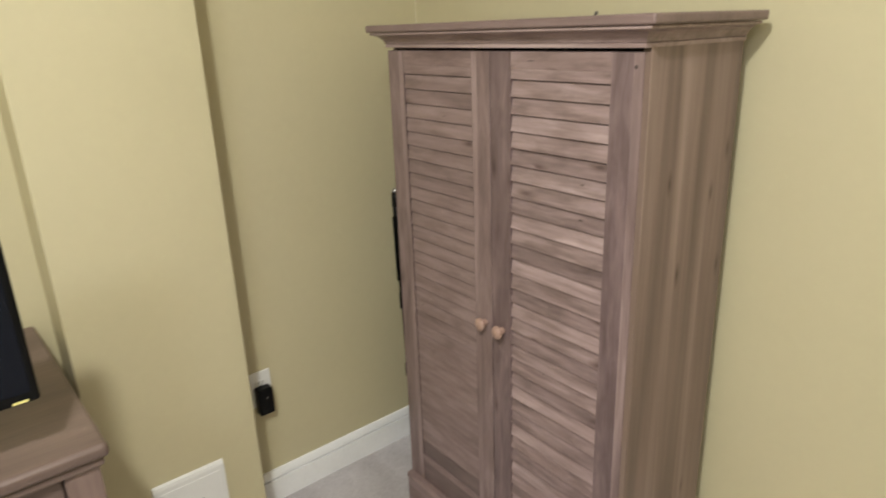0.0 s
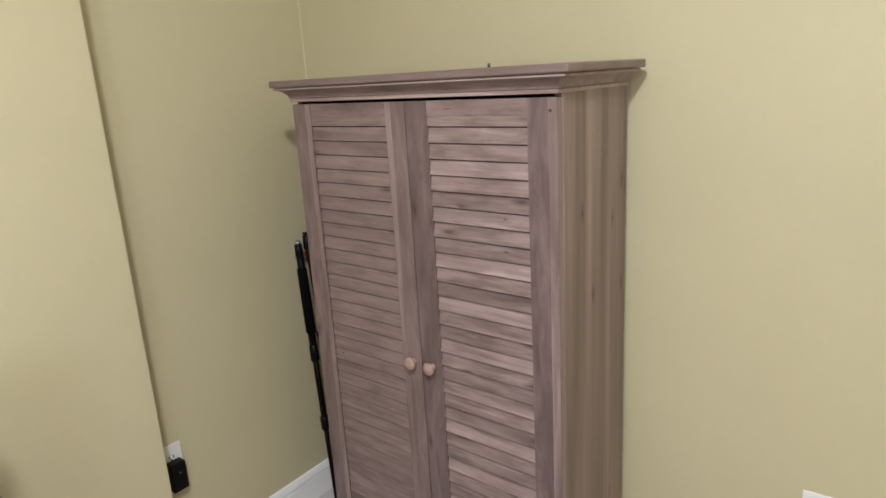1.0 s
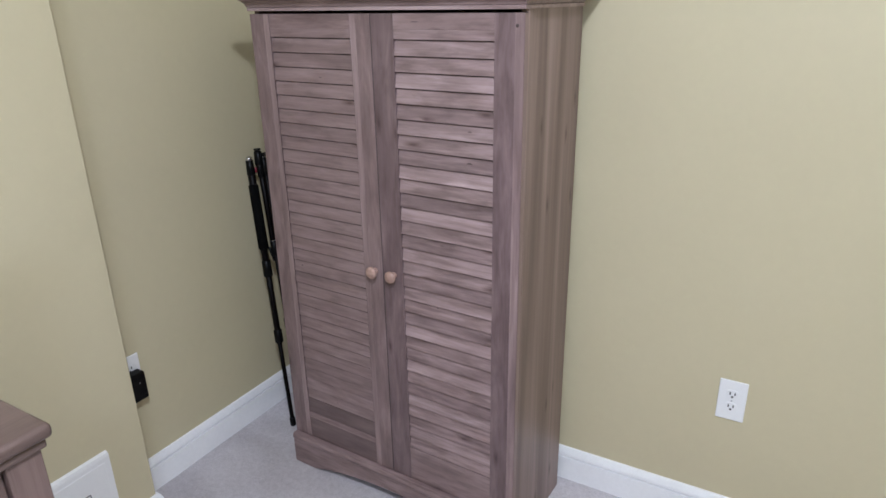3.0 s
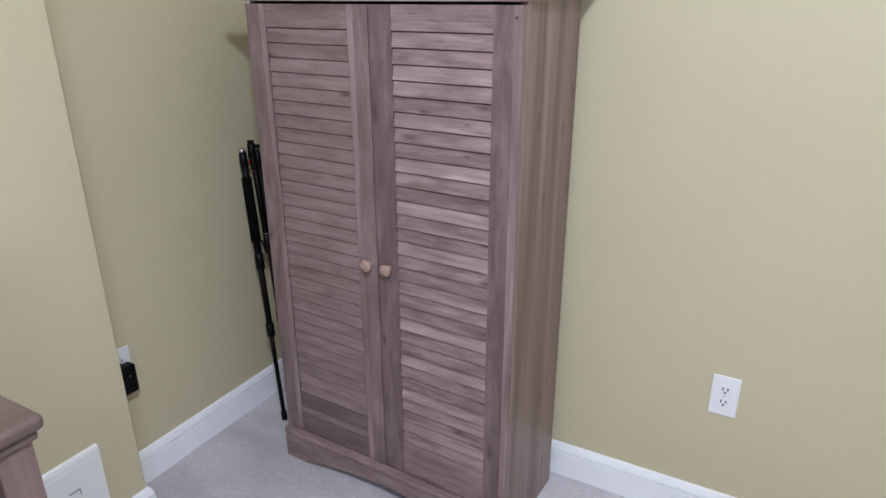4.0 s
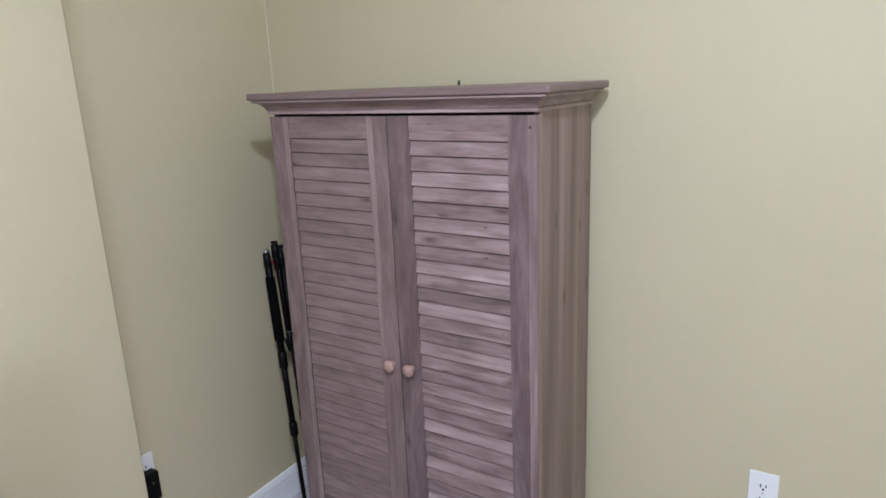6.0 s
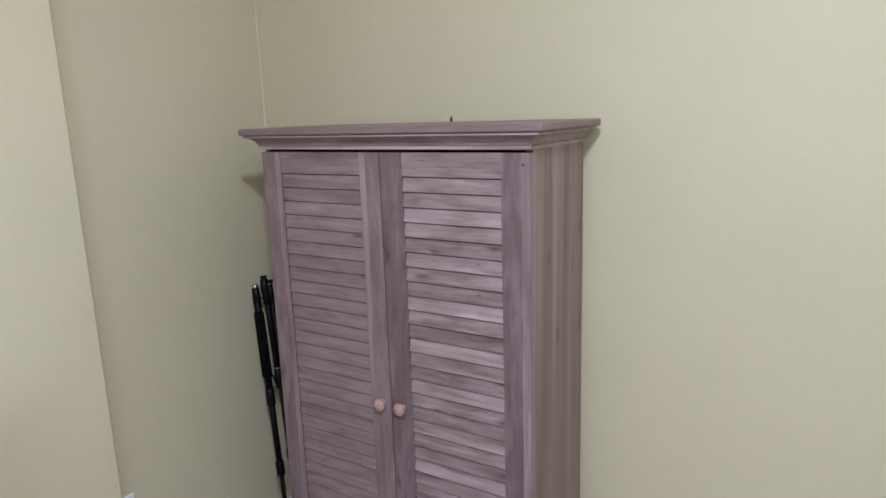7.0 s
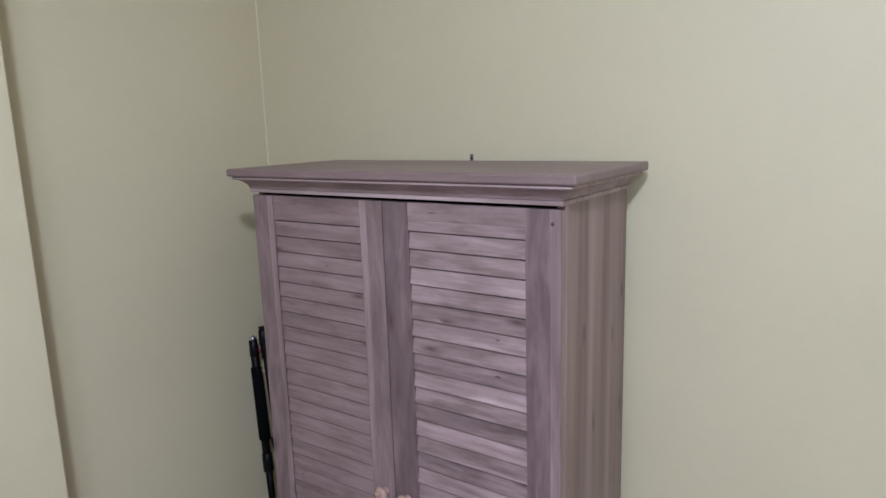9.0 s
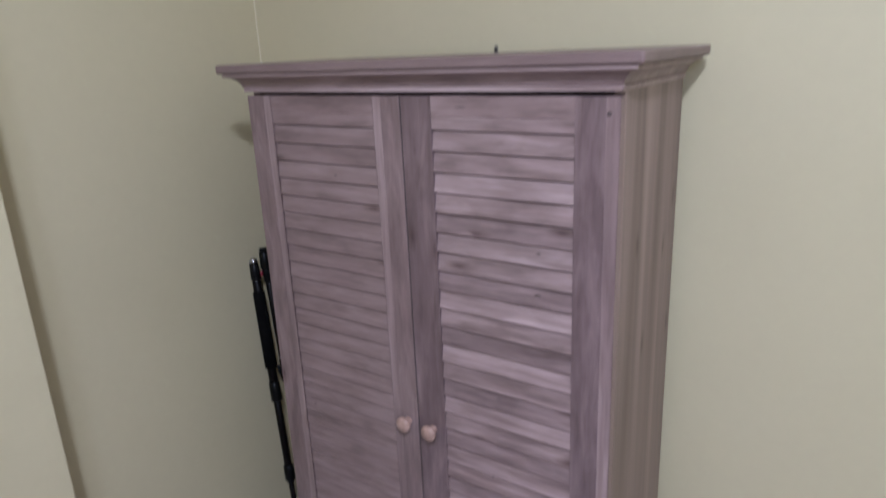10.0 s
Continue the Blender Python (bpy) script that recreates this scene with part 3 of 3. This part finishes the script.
part("hinge", rod(on_leg(0.945), on_leg(1.0), 0.0145, 0.0125, 0.004), BLACK_PLASTIC, leg)
part("hinge_cap", turned([(0.006, 0), (0.0115, 0.003), (0.010, 0.011), (0.004, 0.016)], along(on_leg(0.995), on_leg(1.1))[0], 18), SILVER, leg, "bright metal hinge cap")
part("red_ring", rod(on_leg(0.955, 0.011, 0.012), on_leg(0.972, 0.011, 0.012), 0.0036), RED, leg, "red ring")

column = tp("centre_column", rod(on_leg(0.935, 0.020, 0.024), on_leg(1.000, 0.020, 0.024), 0.0100), BLACK_TUBE)
part("column_head", rod(on_leg(0.975, 0.020, 0.024), on_leg(1.028, 0.020, 0.024), 0.0150, 0.0130, 0.004), BLACK_PLASTIC, column)
part("head_plate", rod(on_leg(1.029, 0.020, 0.024), on_leg(1.036, 0.020, 0.024), 0.0125, 0.0115, 0.002), BLACK_PLASTIC, column)
part("knurled_knob", rod(on_leg(1.012, 0.026, 0.031), on_leg(1.016, 0.046, 0.039), 0.0075), BLACK_PLASTIC, column)

leg2 = tp("leg", rod(on_leg(0.69, 0.023, 0.026), on_leg(0.97, 0.021, 0.024), 0.0092), BLACK_TUBE)
part("twist_lock", rod(on_leg(0.655, 0.024, 0.027), on_leg(0.710, 0.024, 0.027), 0.0128, 0.0122, 0.003), BLACK_PLASTIC, leg2)
part("lever", rod(on_leg(0.640, 0.020, 0.021), on_leg(0.690, 0.012, 0.013), 0.0045), BLACK_PLASTIC, leg2)
part("lower_tube", rod(on_leg(0.06, 0.026, 0.028), on_leg(0.67, 0.024, 0.027), 0.0060), BLACK_TUBE, leg2)
part("hinge", rod(on_leg(0.935, 0.021, 0.024), on_leg(1.000, 0.020, 0.023), 0.0120, 0.0110, 0.004), BLACK_PLASTIC, leg2)
part("bright_collar", rod(on_leg(0.711, 0.024, 0.027), on_leg(0.714, 0.024, 0.027), 0.0108), SILVER, leg2, "thin bright collar")

leg3 = tp("leg", rod(on_leg(0.40, 0.034, 0.037), on_leg(0.97, 0.032, 0.036), 0.0085), BLACK_TUBE)
part("hinge", rod(on_leg(0.940, 0.032, 0.036), on_leg(1.005, 0.031, 0.035), 0.0110, 0.0100, 0.004), BLACK_PLASTIC, leg3)
part("hinge_cap", turned([(0.004, 0), (0.0065, 0.002), (0.005, 0.007), (0.002, 0.009)], along(on_leg(1.0, 0.031, 0.035), on_leg(1.1, 0.031, 0.035))[0], 16), SILVER, leg3, "small bright metal hinge cap")
part("twist_lock", rod(on_leg(0.385, 0.026, 0.028), on_leg(0.425, 0.026, 0.028), 0.0115, 0.0110, 0.003), BLACK_PLASTIC, leg3)
part("lower_tube", rod(on_leg(0.02, 0.026, 0.028), on_leg(0.40, 0.026, 0.028), 0.0062), BLACK_TUBE, leg3)


# ---- desk in the recess ----
DX, DY, DZ = 0.682, -1.256, 0.841
desk = thing("desk", "grey-brown oak desk with a moulded top, standing in the recess", "desk", (0.36, -2.0, 0))
di = Matrix.Translation((-0.36, 2.0, 0))
DEND = -2.75


def dp(name, bm, material, label="", parent=None):
    return part(name, bm, material, parent or desk, label, di if parent is None else None)


bm = box(0.022, DX, DEND, DY, DZ - 0.028, DZ)
es = [e for e in bm.edges if max(v.co.x for v in e.verts) > DX - 0.001 or min(v.co.y for v in e.verts) > DY - 0.001]
bmesh.ops.bevel(bm, geom=es, offset=0.010, segments=4, profile=0.5, affect="EDGES")
dp("desktop", bm, WOOD_DESK_Y, "oak desk top with a rounded edge")
dp("under_moulding", box(0.03, DX - 0.010, DEND + 0.02, DY - 0.010, DZ - 0.046, DZ - 0.0285, 0.005, 2), WOOD_DESK_Y)
dp("end_panel", box(0.03, DX - 0.079, DY - 0.040, DY - 0.022, 0.0, DZ - 0.0465, 0.001, 1), WOOD_DESK_Z)
dp("end_panel", box(0.03, DX - 0.079, DEND + 0.034, DEND + 0.052, 0.0, DZ - 0.0465, 0.001, 1), WOOD_DESK_Z)
for y in (DY - 0.018, DEND + 0.085):
    dp("corner_post", box(DX - 0.0785, DX - 0.019, y - 0.058, y, 0.0, DZ - 0.0465, 0.003, 2), WOOD_DESK_Z)
dp("back_panel", box(0.03, 0.042, DEND + 0.053, DY - 0.053, 0.1, DZ - 0.0465), WOOD_DESK_Z)
fy0, fy1 = DEND + 0.0855, DY - 0.0765
seg = (fy1 - fy0) / 3
for k in range(3):
    a, b = fy0 + seg * k, fy0 + seg * (k + 1)
    dp("drawer_front", box(DX - 0.047, DX - 0.029, a + 0.002, b - 0.002, DZ - 0.20, DZ - 0.05, 0.003, 2), WOOD_DESK_Y)
    dp("cupboard_door", box(DX - 0.047, DX - 0.029, a + 0.002, b - 0.002, 0.06, DZ - 0.204, 0.003, 2), WOOD_DESK_Z)
dp("kick_board", box(DX - 0.060, DX - 0.050, fy0, fy1, 0.0, 0.058), WOOD_DESK_Z)


# ---- monitor on the desk ----
monitor = thing("monitor", "black flat monitor, switched off, on the desk", "monitor", (0.620, -1.618, DZ))
W, H0, H1 = 0.285, 0.114, 0.408
bm = box(0.02, 0.052, -W, W, H0, H1, 0.007, 4)
shell = part("housing", bm, BLACK_PLASTIC, monitor)
part("screen", box(0.0521, 0.0535, -W + 0.012, W - 0.012, H0 + 0.020, H1 - 0.012), SCREEN, shell)
part("mark", box(0.0536, 0.0542, W - 0.040, W - 0.018, H0 + 0.005, H0 + 0.009), MARK, shell, "small pale yellow mark")
bm = turned([(0.115, 0.0), (0.118, 0.004), (0.112, 0.012), (0.03, 0.018)], Matrix.Translation((-0.040, 0, 0)), 40)
part("stand_base", bm, BLACK_PLASTIC, monitor)
part("stand_neck", box(-0.015, 0.0195, -0.03, 0.03, 0.012, 0.22, 0.005, 2), BLACK_PLASTIC, monitor)
